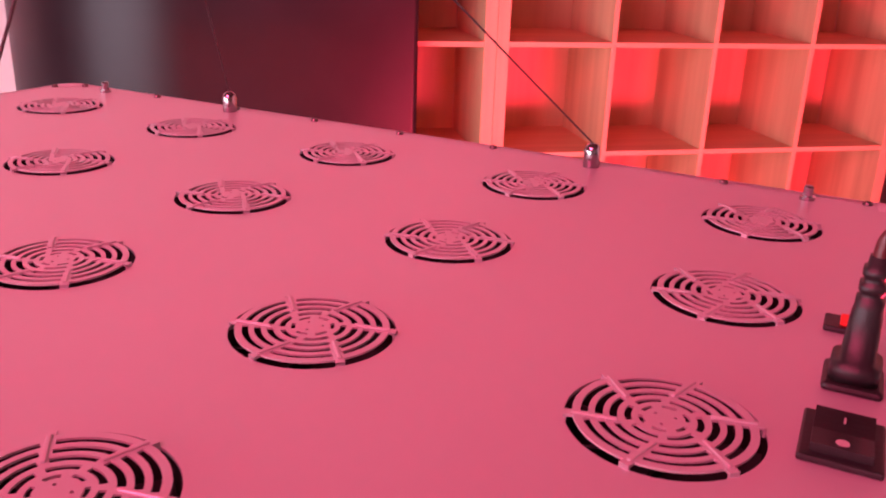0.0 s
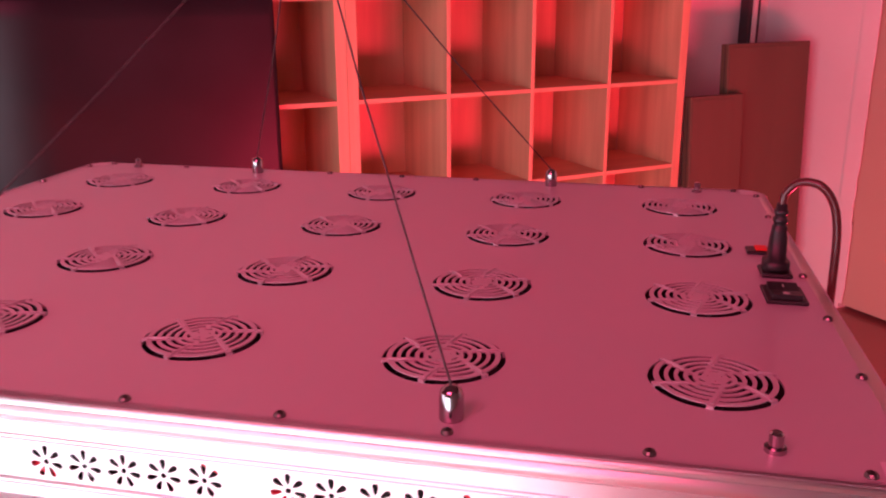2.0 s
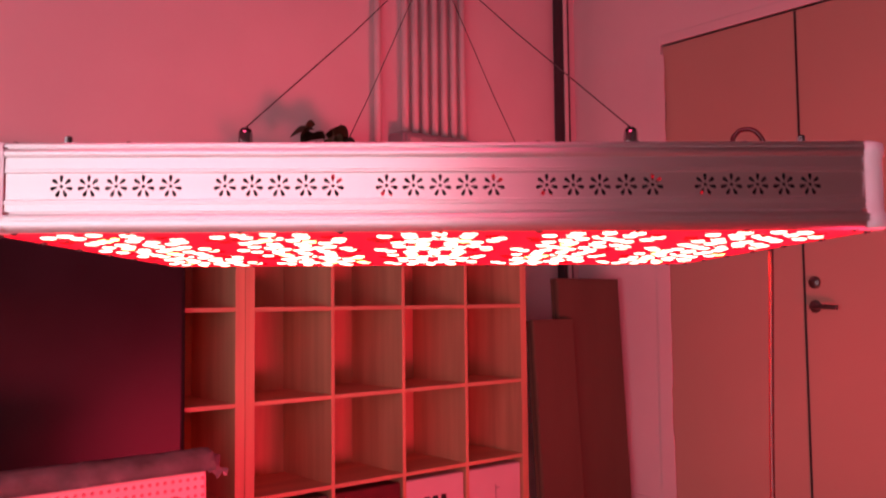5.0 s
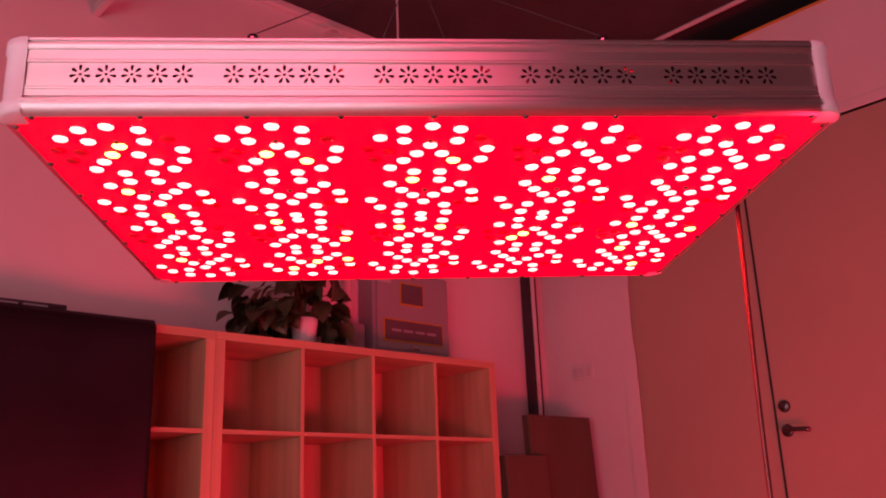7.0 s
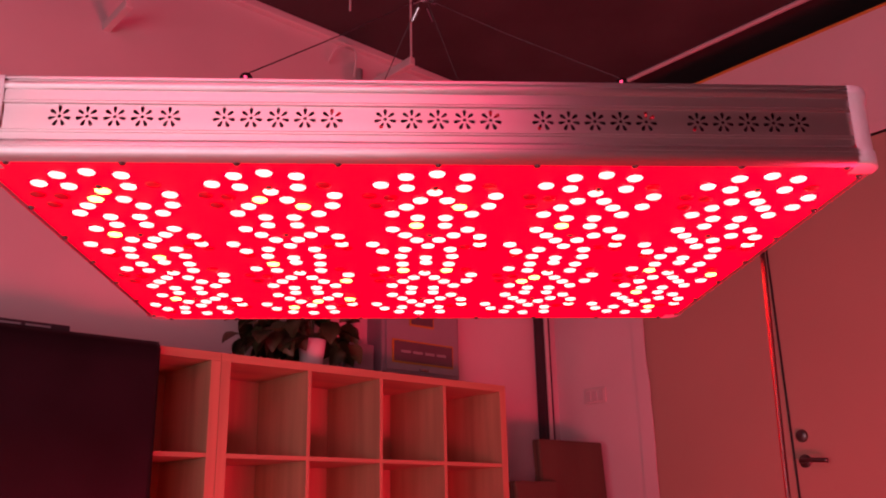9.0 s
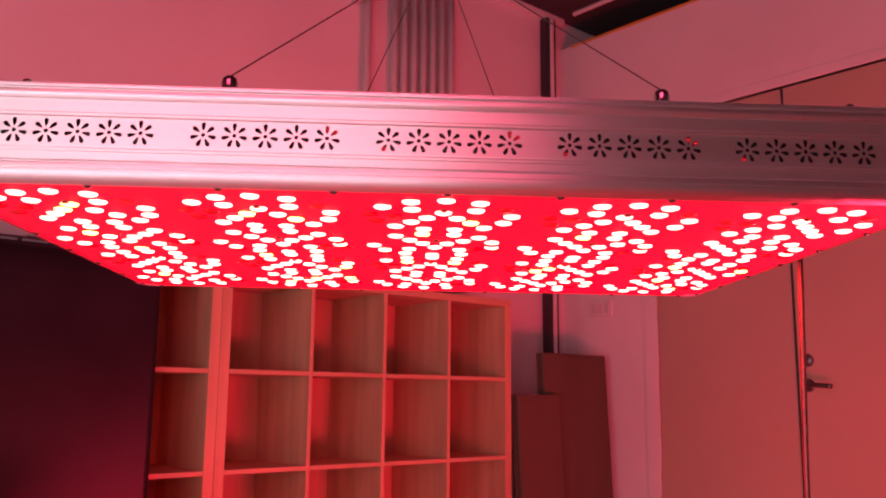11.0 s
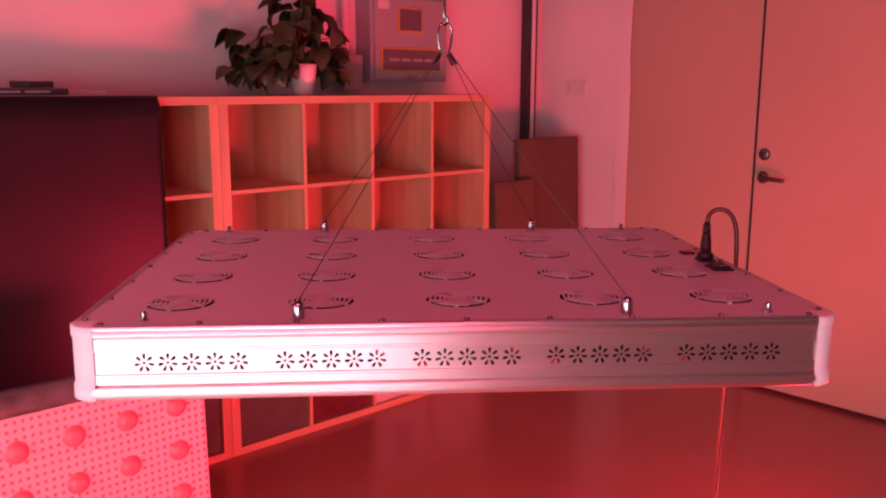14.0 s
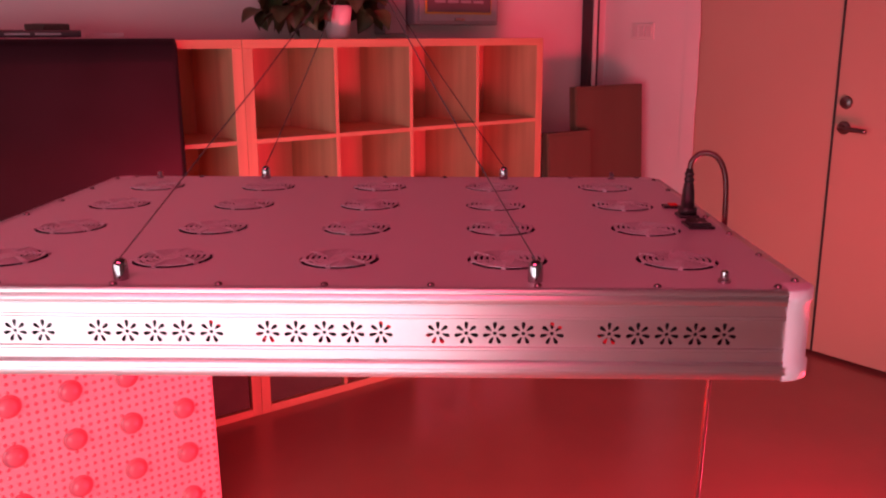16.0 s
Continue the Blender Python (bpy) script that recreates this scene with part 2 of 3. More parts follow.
for b in ((-2.46, 0.05, -2.4, 1.75), (-4.70, 0.05, -2.46, 0.11), (-4.70, 1.69, -2.46, 1.75)):
    box(U0 - 0.12, b[0], b[1], U0 - 0.05, b[2], b[3], 0.004, bm)
part("window_frame", bm, M_FRAME, win)
win = root("window_2", ROOM, "white framed window beside the first one", "window", kind="structure")
bm = box(U0 - 0.12, -2.25, 0.05, U0 - 0.05, -2.19, 1.75, 0.004)
for b in ((-1.11, 0.05, -1.05, 1.75), (-2.19, 0.05, -1.11, 0.11), (-2.19, 1.69, -1.11, 1.75)):
    box(U0 - 0.12, b[0], b[1], U0 - 0.05, b[2], b[3], 0.004, bm)
part("window_frame", bm, M_FRAME, win)

# beam along the wall's top and a conduit on the ceiling
thing("trim", box(U0, V1 - 0.04, 3.09, U1, V1, HIGH, 0.006), M_WALL, ROOM, "white ledge along the top of the wall", "trim", kind="structure")
thing("ceiling_conduit", tube([(1.14, v, HIGH - 0.014) for v in (-4.6, -3, -1.5, 0.25)], 0.013, 10), M_PVC, ROOM, "thin pale conduit along the dark ceiling", "conduit")
for u, v, z in ((-0.62, -0.12, 2.92), (-0.28, -0.12, 2.80)):
    thing("hanging_rod", tube([(u, v, HIGH), (u, v, z)], 0.005), M_PVC, ROOM, "thin pale threaded rod hanging from the ceiling", "rod", "ceiling rods")
for u, v, z in ((-0.28, -0.13, 2.795), (-1.46, 0.16, 2.75)):
    thing("wall_bracket", box(u - 0.015, v, z - 0.02, u + 0.015, V1, z + 0.02, 0.004), M_PVC, ROOM, "pale bracket bar standing out from the wall", "bracket", "wall brackets")
thing("orange_cable", tube([(U1 - 0.008, v, EAST - 0.006) for v in (-4.7, -3, -1.5, 0.3)], 0.007, 8), M_GOLD, ROOM, "orange cable along the top of the wall", "cable")
thing("loose_cable", tube(spline([(-0.40, 0.36, 2.96), (-0.38, 0.33, 3.03), (-0.32, 0.31, 3.06), (-0.27, 0.32, 3.03), (-0.25, 0.36, 2.93)], 6), 0.006, 8), M_PVC, ROOM, "loose pale cable looped on the wall", "cable")

# double door
door = root("door_1", ROOM, "closed cream painted double door with a lever handle", "door", kind="structure")
bm = box(U1 - 0.003, DV1, 0, U1 + 0.08, DV1 + 0.05, DH + 0.05, 0.004)
box(U1 - 0.003, DV0 - 0.05, 0, U1 + 0.08, DV0, DH + 0.05, 0.004, bm)
box(U1 - 0.003, DV0, DH, U1 + 0.08, DV1, DH + 0.05, 0.004, bm)
part("door_frame", bm, M_WALL, door)
for a, b in ((-0.922, -0.204), (-1.686, -0.928)):
    leaf = part("door_leaf", box(U1 + 0.012, a, 0.018, U1 + 0.055, b, DH - 0.006, 0.003), M_DOOR, door)
# Black slab added behind both leaves so their gaps stay dark.
part("door_backing", box(U1 + 0.058, DV0, 0, U1 + 0.09, DV1, DH), M_RUBBER, door)
# Black strip painted in for the dark gap between the leaves.
part("seam_strip", box(U1 + 0.004, -0.930, 0.02, U1 + 0.0125, -0.922, DH - 0.01, 0.002), M_RUBBER, door)
for z in (0.35, 1.33, 2.05):
    part("hinge", lathe([(0.008, z - 0.06), (0.010, z - 0.055), (0.010, z + 0.055), (0.008, z + 0.06)], 10, Matrix.Translation((U1 + 0.004, -0.206, 0))), M_DARKMETAL, door)
bm = bmesh.new()
rnd = random.Random(11)
edge = []
for k in range(61):
    z = 0.03 + k * 0.0383
    wide = 0.012 + 0.016 * max(0, noise.noise((0, z * 2.1, 3.3)) + 0.35) + rnd.uniform(0, 0.006)
    edge.append([bm.verts.new((U1 + x, v, z)) for x, v in ((-0.008, DV1 + 0.055), (-0.008, DV1 - wide), (-0.0035, DV1 - wide - 0.001), (-0.0035, DV1 + 0.055))])
for p, q in zip(edge, edge[1:]):
    for k in range(4):
        bm.faces.new((p[k], p[(k + 1) % 4], q[(k + 1) % 4], q[k]))
bm.faces.new(edge[0])
bm.faces.new(edge[-1])
part("paint_edge", bm, M_WALL, door, "torn white paint lapping over the frame")
RX = Matrix.Rotation(radians(-90), 4, "Y")
plate = part("lock", lathe([(0.026, 0), (0.028, 0.004), (0.024, 0.014), (0.010, 0.018)], 20, Matrix.Translation((U1 + 0.012, -0.973, 1.133)) @ RX), M_HAND, door, smooth=False)
bm = lathe([(0.027, 0), (0.028, 0.006), (0.022, 0.010)], 20, Matrix.Translation((U1 + 0.012, -0.973, 1.027)) @ RX)
tube(spline([(U1 + 0.01, -0.973, 1.027), (U1 - 0.03, -0.973, 1.027), (U1 - 0.045, -0.99, 1.027), (U1 - 0.046, -1.04, 1.026), (U1 - 0.042, -1.095, 1.022)], 5), 0.010, 10, bm)
part("lever_handle", bm, M_HAND, door, "satin steel lever handle", smooth=True)
for a, b in ((-4.8, DV0 - 0.05), (DV1 + 0.05, V1)):
    thing("baseboard", box(U1 - 0.012, a, 0, U1, b, 0.06, 0.003), M_WALL, ROOM, "low white baseboard", "baseboard", kind="structure")

# corner channel, switch
ch = root("corner_channel", ROOM, "tall dark metal channel in the room corner", "channel")
part("channel", box(1.0, 0.33, 0.0, 1.075, 0.385, HIGH - 0.045, 0.006), M_DARKMETAL, ch)
# White colour stands for the window's reflection in a shiny strip.
part("strip", box(1.022, 0.318, 0.9, 1.046, 0.330, HIGH - 0.05, 0.003), M_FRAME, ch, "shiny strip, whitened for a window reflection")
sw = root("light_switch", ROOM, "white wall switch plate", "switch")
part("plate", box(U1 - 0.010, 0.055, 1.39, U1, 0.195, 1.47, 0.003), M_PVC, sw)
for k in range(3):
    part("rocker", box(U1 - 0.015, 0.067 + k * 0.042, 1.405, U1 - 0.008, 0.100 + k * 0.042, 1.455, 0.002), M_WHITE, sw)


# Cube shelves
def cube_shelf(u0, cols, label):
    s = root("cube_shelf", ROOM @ Matrix.Translation((u0, 0, 0)), label, "shelf")
    pitch, t, o, d, top, rim = 0.3435, 0.016, 0.038, 0.37, 1.401, 0.030
    w = cols * pitch + 2 * o - t
    for x in (0, w - o):
        part("side_panel", box(x, 0, 0, x + o, d, top - rim, 0.0015), M_BIRCH, s)
    part("top_panel", box(0, 0, top - rim, w, d, top, 0.0015), M_BIRCH_H, s)
    # Back board added to make the cells darker than the white wall.
    part("added_back", box(o, d + 0.001, rim, w - o, d + 0.005, top - rim), M_BIRCH, s)
    part("bottom_panel", box(o, 0, 0, w - o, d, rim, 0.0015), M_BIRCH_H, s)
    for c in range(1, cols):
        x = o - t / 2 + c * pitch - t / 2
        part("divider", box(x, 0.002, rim, x + t, d, top - rim, 0.001), M_BIRCH, s)
    for r in range(1, 4):
        z = 0.0195 + r * 0.3415 - t / 2
        for c in range(cols):
            x = o + c * pitch
            part("shelf_board", box(x, 0.002, z, x + pitch - t, d, z + t, 0.001), M_BIRCH_H, s)
    return s


cube_shelf(-1.0705, 4, "open birch veneer cube shelf with four columns")
cube_shelf(-1.8185, 2, "birch veneer cube shelf half covered by a black sheet")

# boxes in the lowest row
def bin_box(u0, u1, material, label):
    b = root("storage_box", ROOM @ Matrix.Translation(((u0 + u1) / 2, 0.0, 0.032)), label, "box", "boxes in the cube shelf")
    h = (u1 - u0) / 2
    part("body", box(-h, 0.018, 0, h, 0.34, 0.298, 0.004), material, b)
    part("front_panel", box(-h + 0.002, 0.012, 0.002, h - 0.002, 0.0178, 0.296, 0.002), material, b)
    return b


b = bin_box(-1.029, -0.711, M_GREY, "dark grey green storage box with a slot handle")
# Black patch stands for the shade in the slot; nothing is cut.
part("slot_patch", box(-0.05, 0.004, 0.245, 0.05, 0.0118, 0.268, 0.003), M_RUBBER, b)
bin_box(-0.686, -0.368, M_DARKRED, "dark red storage box in the cube shelf")
b = bin_box(-0.342, -0.024, M_WHITE, "white storage box with nine square holes")
# Black patches stand for the shade in nine uncut holes.
for i in range(3):
    for j in range(3):
        part("hole_patch", box(-0.06 + i * 0.045, 0.006, 0.105 + j * 0.045, -0.035 + i * 0.045, 0.0118, 0.13 + j * 0.045, 0.001), M_RUBBER, b)
b = bin_box(0.002, 0.321, M_WHITE, "white storage box with a small faint drawing")
for k, (x, z, w, h) in enumerate(((-0.05, 0.13, 0.012, 0.014), (0.0, 0.12, 0.004, 0.10), (0.005, 0.20, 0.02, 0.006), (0.07, 0.05, 0.01, 0.012))):
    part("print_bar", box(x, 0.009, z, x + w, 0.0118, z + h), M_LABEL if k == 0 else M_STEEL, b)
bin_box(-1.434, -1.113, M_GREY, "dark grey storage box in the cube shelf")

# black sheet over the shelf
bm = bmesh.new()
cols = []
for i in range(81):
    w = 0.020 + i / 80 * 1.34
    if w < 0.66:
        u, v, nu, nv = -1.30 - w, -0.040, 0.0, -1.0
    else:
        a = min((w - 0.66) / 0.55, 1.35)
        u, v, nu, nv = -1.96 - 0.55 * math.sin(a) - 0.22 * max(0, w - 1.4025), 0.510 - 0.55 * math.cos(a), -math.sin(a), -math.cos(a)
    col = []
    for j in range(30):
        d = j / 29 * 1.56
        if d < 0.16:
            back, z = 0.010 + 0.115 * (0.16 - d) / 0.16, 1.405
        elif d < 0.20:
            a = (d - 0.16) / 0.04 * math.pi / 2
            back, z = 0.010 * (1 - math.sin(a)), 1.405 - 0.010 * (1 - math.cos(a))
        else:
            back, z = 0.0, max(0.004, 1.395 - (d - 0.20))
        back -= 0.010 * (noise.noise((w * 1.6, z * 0.6, 3)) + 0.6) * (1 if d > 0.2 else 0)
        col.append(bm.verts.new((u - nu * back, v - nv * back, z)))
    cols.append(col)
for a, c in zip(cols, cols[1:]):
    for j in range(29):
        bm.faces.new((a[j], a[j + 1], c[j + 1], c[j]))
bmesh.ops.recalc_face_normals(bm, faces=bm.faces[:])
sheet = thing("black_sheet", bm, M_BLACK, ROOM, "black plastic sheet draped over the cube shelf", "sheet", smooth=True)
thick = sheet.modifiers.new("thickness", "SOLIDIFY")
thick.thickness, thick.offset = 0.002, 0.0

# things on top of the shelf
def book(u, v, z, w, d, h, turn, material, label):
    b = root("book", ROOM @ pose(u, v, z, 0, 0, turn), label, "book", "books on the shelf")
    part("cover", box(-w / 2, -d / 2, 0, w / 2, d / 2, h, 0.002), material, b)
    part("page_block", box(-w / 2 + 0.006, -d / 2 + 0.006, 0.004, w / 2 + 0.001, d / 2 - 0.006, h - 0.004), M_PAPER, b)
    return b


b = book(-1.77, 0.14, 1.410, 0.34, 0.26, 0.022, 0, M_BOOK, "large dark book lying flat on the sheet")
for k in range(2):
    part("title_bar", box(-0.05 + k * 0.085, -0.1335, 0.007, 0.02 + k * 0.09, -0.1302, 0.013), M_STEEL, b, "row of pale unreadable letters")
book(-1.66, 0.17, 1.433, 0.10, 0.09, 0.020, 25, M_GREY, "grey book lying on a dark book")
book(-1.49, 0.14, 1.410, 0.12, 0.08, 0.014, -18, M_PAPER, "small pale booklet lying on the sheet")

# electrical box with conduits
eb = root("electrical_box", ROOM @ Matrix.Translation((0, 0, 0.019)), "grey steel electrical box with framed labels", "electrical box")
part("body", box(-0.140, 0.275, 1.440, 0.335, V1, 1.835, 0.008), M_STEEL, eb)
part("door_panel", box(-0.122, 0.265, 1.452, 0.320, 0.275, 1.822, 0.005), M_STEEL, eb)
for u0, z0, u1, z1 in ((-0.091, 1.486, 0.280, 1.595), (0.012, 1.666, 0.160, 1.778)):
    lab = part("label_frame", box(u0, 0.259, z0, u1, 0.265, z1, 0.001), M_GOLD, eb)
    part("label", box(u0 + 0.008, 0.256, z0 + 0.008, u1 - 0.008, 0.2588, z1 - 0.008), M_LABEL, lab)
for k in range(4):
    part("label_bar", box(-0.045 + k * 0.072, 0.253, 1.534, 0.012 + k * 0.072, 0.2558, 1.546), M_STEEL, eb)
part("tag", box(-0.105, 0.261, 1.765, -0.04, 0.265, 1.805), M_WHITE, eb)
part("latch", box(0.07, 0.257, 1.458, 0.125, 0.265, 1.470, 0.002), M_CHROME, eb)
part("junction", box(-0.275, 0.30, 1.40, -0.165, V1, 1.56, 0.006), M_STEEL, eb, "small grey junction box")
for k, u in enumerate((-0.21, -0.05, 0.01, 0.07, 0.13, 0.19, 0.25, 0.31)):
    z0 = 1.56 if k == 0 else 1.82
    thing("conduit", tube([(u - 0.02, 0.345, z0), (u - 0.02, 0.345, 2.2), (u - 0.02, 0.345, 2.97)], 0.017, 10), M_PVC, ROOM, "white conduit pipe rising from the electrical box", "conduit", "conduits over the electrical box", smooth=True)

# potted plant
pl = root("potted_plant", ROOM @ Matrix.Translation((-0.59, 0.16, 1.401)), "trailing green pothos in a white pot", "plant")
part("pot", lathe([(0.035, 0), (0.044, 0.01), (0.055, 0.10), (0.058, 0.125), (0.052, 0.128), (0.048, 0.11), (0.0005, 0.108)], 28), M_POT, pl, smooth=True)


def leaf_mesh():
    bm = bmesh.new()
    rows = []
    for i in range(8):
        t = i / 7
        w = 0.54 * math.sin(math.pi * min(1, t ** 0.62)) ** 0.8 * (1 - 0.25 * t) + 0.01
        y = t - (0.12 if i == 0 else 0)
        rows.append([bm.verts.new((s * w, y + (-0.10 * abs(s) if i < 2 else 0), 0.16 * w * abs(s) * 2 - 0.30 * t * t)) for s in (-1, -0.5, 0, 0.5, 1)])
    for a, b in zip(rows, rows[1:]):
        for k in range(4):
            bm.faces.new((a[k], a[k + 1], b[k + 1], b[k]))
    bmesh.ops.solidify(bm, geom=bm.faces[:], thickness=0.01)
    return mesh_of("leaf", bm, M_LEAF, True)


LEAF = leaf_mesh()
rnd = random.Random(4)
tips = []
for k in range(135):
    a = rnd.uniform(0, 2 * math.pi)
    if k < 95:
        r, z = rnd.uniform(0.03, 0.21), rnd.uniform(0.08, 0.37)
        x, y = 0.98 * r * math.cos(a) - 0.035, 0.75 * r * math.sin(a)
        z = z - 0.9 * max(0, r - 0.1)
    elif k < 125:
        x, y, z = rnd.uniform(-0.29, -0.08), rnd.uniform(-0.14, 0.1), rnd.uniform(0.05, 0.24)
    else:
        x, y, z = rnd.uniform(0.06, 0.14), rnd.uniform(-0.06, 0.1), rnd.uniform(0.10, 0.22)
    tips.append((x, max(y, -0.09), max(z, 0.10)))
tips += [(-0.36, -0.05, 0.10), (-0.31, -0.07, 0.09), (-0.10, 0.0, 0.385), (0.0, 0.0, 0.375), (-0.06, 0.0, 0.34)]
tips = [t for t in tips if not (t[1] < 0.02 and -0.10 < t[0] < 0.06 and t[2] < 0.17)]
for x, y, z in tips:
    s = rnd.uniform(0.062, 0.098)
    out = math.degrees(math.atan2(y, x)) - 90
    part("leaf", LEAF, M_LEAF, pl, m=pose(x, y, z, rnd.uniform(-75, -5), rnd.uniform(-35, 35), out + rnd.uniform(-50, 50)) @ Matrix.Diagonal((s, s, s, 1)))
for x, y, z in tips[::2]:
    part("stem", tube(spline([(0.01 * x, 0, 0.10), (x * 0.4, y * 0.4, max(0.16, z * 0.9)), (x, y, z)], 5), 0.0022, 5), M_STEM, pl)

# cardboard leaning beside the shelf
def carton(u0, u1, h, v, lean, label):
    c = root("cardboard_box", ROOM @ pose((u0 + u1) / 2, v, 0, lean, 0, 0), label, "cardboard box", "flattened cartons")
    w = (u1 - u0) / 2
    part("board", box(-w, 0, 0.002, w, 0.045, h, 0.004), M_CARD, c)
    part("flap", box(-w + 0.004, -0.004, 0.002, w - 0.06, -0.0005, h - 0.015, 0.001), M_CARD, c)
    # Black strip paints the shade along the folded edge.
    part("crease_shade", box(-w - 0.0006, 0.018, 0.004, -w + 0.0004, 0.022, h - 0.004), M_RUBBER, c)
    return c


carton(0.39, 0.67, 0.98, -0.075, -3.5, "brown flattened carton leaning beside the shelf")
carton(0.62, 1.09, 1.178, -0.02, -3.0, "tall brown flattened carton leaning in the corner")

# white panel with domes on the floor
pn = root("dome_panel", ROOM @ pose(-2.06, -0.66, 0, -2, 0, 0), "white plastic panel tinted for red light, with rows of domes and dots", "panel")
part("body", box(-0.55, 0.0, 0.0, 0.55, 0.09, 0.620, 0.01), M_FOAM, pn)
DOME = mesh_of("dome", lathe([(0.031, -0.001), (0.0295, 0.003), (0.0265, 0.0025), (0.0255, 0.007), (0.0215, 0.0125), (0.0145, 0.0165), (0.0065, 0.0185), (0.001, 0.0188)], 20, Matrix.Rotation(radians(90), 4, "X")), M_DIMPLE, True)
SPOTS = [(0.458 - i * 0.146, 0.530 - i * 0.004 - j * 0.133) for i in range(7) for j in range(4)]
for x, z in SPOTS:
    if z > 0.03:
        part("dome", DOME, M_DIMPLE, pn, m=Matrix.Translation((x, -0.0005, z)))
# The pegs' darker colour paints in the shade of small holes.
bm = bmesh.new()
for i in range(52):
    for j in range(27):
        x, z = 0.536 - i * 0.0206, 0.598 - j * 0.0222
        if all((x - cx) ** 2 + (z - cz) ** 2 > 0.034 ** 2 for cx, cz in SPOTS):
            lathe([(0.0056, -0.0005), (0.0050, 0.0022), (0.0024, 0.0034)], 6, Matrix.Translation((x, 0, z)) @ Matrix.Rotation(radians(90), 4, "X"), bm)
tagged(part("peg_field", bm, M_DIMPLE, pn, "rows of tiny pegs, darkened like shaded holes"), kind="stuff")
bm = bmesh.new()
cols = []
for i in range(50):
    u = -0.565 + i * 1.135 / 49
    ring = []
    for j in range(14):
        a = math.pi * j / 13
        rr = 1 + 0.10 * noise.noise((u * 4, j * 0.9, 0)) + 0.05 * noise.noise((u * 22, j * 0.5, 4))
        ring.append(bm.verts.new((u, 0.045 - 0.056 * rr * math.cos(a), 0.617 + 0.055 * rr * math.sin(a))))
    cols.append(ring)
for a, c in zip(cols, cols[1:]):
    for j in range(13):
        bm.faces.new((a[j], a[j + 1], c[j + 1], c[j]))
bmesh.ops.solidify(bm, geom=bm.faces[:], thickness=0.002)
part("wrapping", bm, M_FILM, pn, "crumpled grey wrapping film", smooth=True)
bm = bmesh.new()
grid = []
for i in range(9):
    a = i / 8
    grid.append([bm.verts.new((0.550 + 0.075 * a * (0.7 + 0.5 * noise.noise((a * 3, b * 1.7, 8))), 0.045 - 0.05 * math.cos(math.pi * b / 8) * (1 - 0.3 * a), 0.615 + 0.052 * math.sin(math.pi * b / 8) * (1 - 0.2 * a) + 0.030 * noise.noise((a * 4, b * 0.9, 2)) - 0.02 * a)) for b in range(9)])
for p, q in zip(grid, grid[1:]):
    for k in range(8):
        bm.faces.new((p[k], p[k + 1], q[k + 1], q[k]))
bmesh.ops.solidify(bm, geom=bm.faces[:], thickness=0.0012)
part("film_end", bm, M_FILM, pn, "loose crumpled end of the film")

# ---- the grow light ----
gl = root("led_grow_light", LAMP, "hanging silver grow light with twenty fans and lit red lenses", "grow light")
HX, Y0, Y1, ZB, ZT = 0.413, 0.0, 0.628, -0.041, 0.039
CR = 0.026


def rounded(x, y0, y1, r, n=8):
    out = []
    for cx, cy, a0 in ((x - r, y1 - r, 0), (-x + r, y1 - r, 90), (-x + r, y0 + r, 180), (x - r, y0 + r, 270)):
        for k in range(n + 1):
            a = radians(a0 + 90 * k / n)
            out.append((cx + r * math.cos(a), cy + r * math.sin(a)))
    return out


def plate_with_holes(outer, holes, z0, z1):
    """A flat plate with real openings."""
    from mathutils.geometry import tessellate_polygon
    loops = [[Vector((x, y, 0)) for x, y in loop] for loop in (outer, *holes)]
    flat = [p for loop in loops for p in loop]
    tris = tessellate_polygon(loops)
    bm = bmesh.new()
    top = [bm.verts.new((p.x, p.y, z1)) for p in flat]
    low = [bm.verts.new((p.x, p.y, z0)) for p in flat]
    for a, b, c in tris:
        if len({a, b, c}) == 3:
            try:
                bm.faces.new((top[a], top[b], top[c]))
                bm.faces.new((low[c], low[b], low[a]))
            except ValueError:
                pass
    i = 0
    for loop in loops:
        n = len(loop)
        for k in range(n):
            a, b = i + k, i + (k + 1) % n
            try:
                bm.faces.new((top[a], top[b], low[b], low[a]))
            except ValueError:
                pass
        i += n
    return bm


FAN_X = [(c - 2) * 0.159 for c in range(5)]
FAN_Y = [0.1035 + 0.1418 * r for r in range(4)]
FR = 0.0378
holes = [[(x + FR * math.cos(-2 * math.pi * k / 48), y + FR * math.sin(-2 * math.pi * k / 48)) for k in range(48)] for x in FAN_X for y in FAN_Y]
part("top_panel", plate_with_holes(rounded(HX - 0.001, Y0 + 0.002, Y1 - 0.002, CR), holes, ZT - 0.0015, ZT), M_PANEL, gl, "silver painted top panel")


def ring_sector(bm, r0, r1, a0, a1, z0, z1, n):
    rows = []
    for k in range(n + 1):
        a = a0 + (a1 - a0) * k / n
        c, s = math.cos(a), math.sin(a)
        rows.append([bm.verts.new((r * c, r * s, z)) for r, z in ((r0, z0), (r1, z0), (r1, z1), (r0, z1))])
    for p, q in zip(rows, rows[1:]):
        for j in range(4):
            bm.faces.new((p[j], p[(j + 1) % 4], q[(j + 1) % 4], q[j]))
    bm.faces.new(rows[0])
    bm.faces.new(rows[-1][::-1])


def arc_loop(r0, r1, a0, a1, n=6):
    """The outline of a slot that follows a circle."""
    out = [(r1 * math.cos(a0 + (a1 - a0) * k / n), r1 * math.sin(a0 + (a1 - a0) * k / n)) for k in range(n + 1)]
    return out + [(r0 * math.cos(a1 + (a0 - a1) * k / n), r0 * math.sin(a1 + (a0 - a1) * k / n)) for k in range(n + 1)]


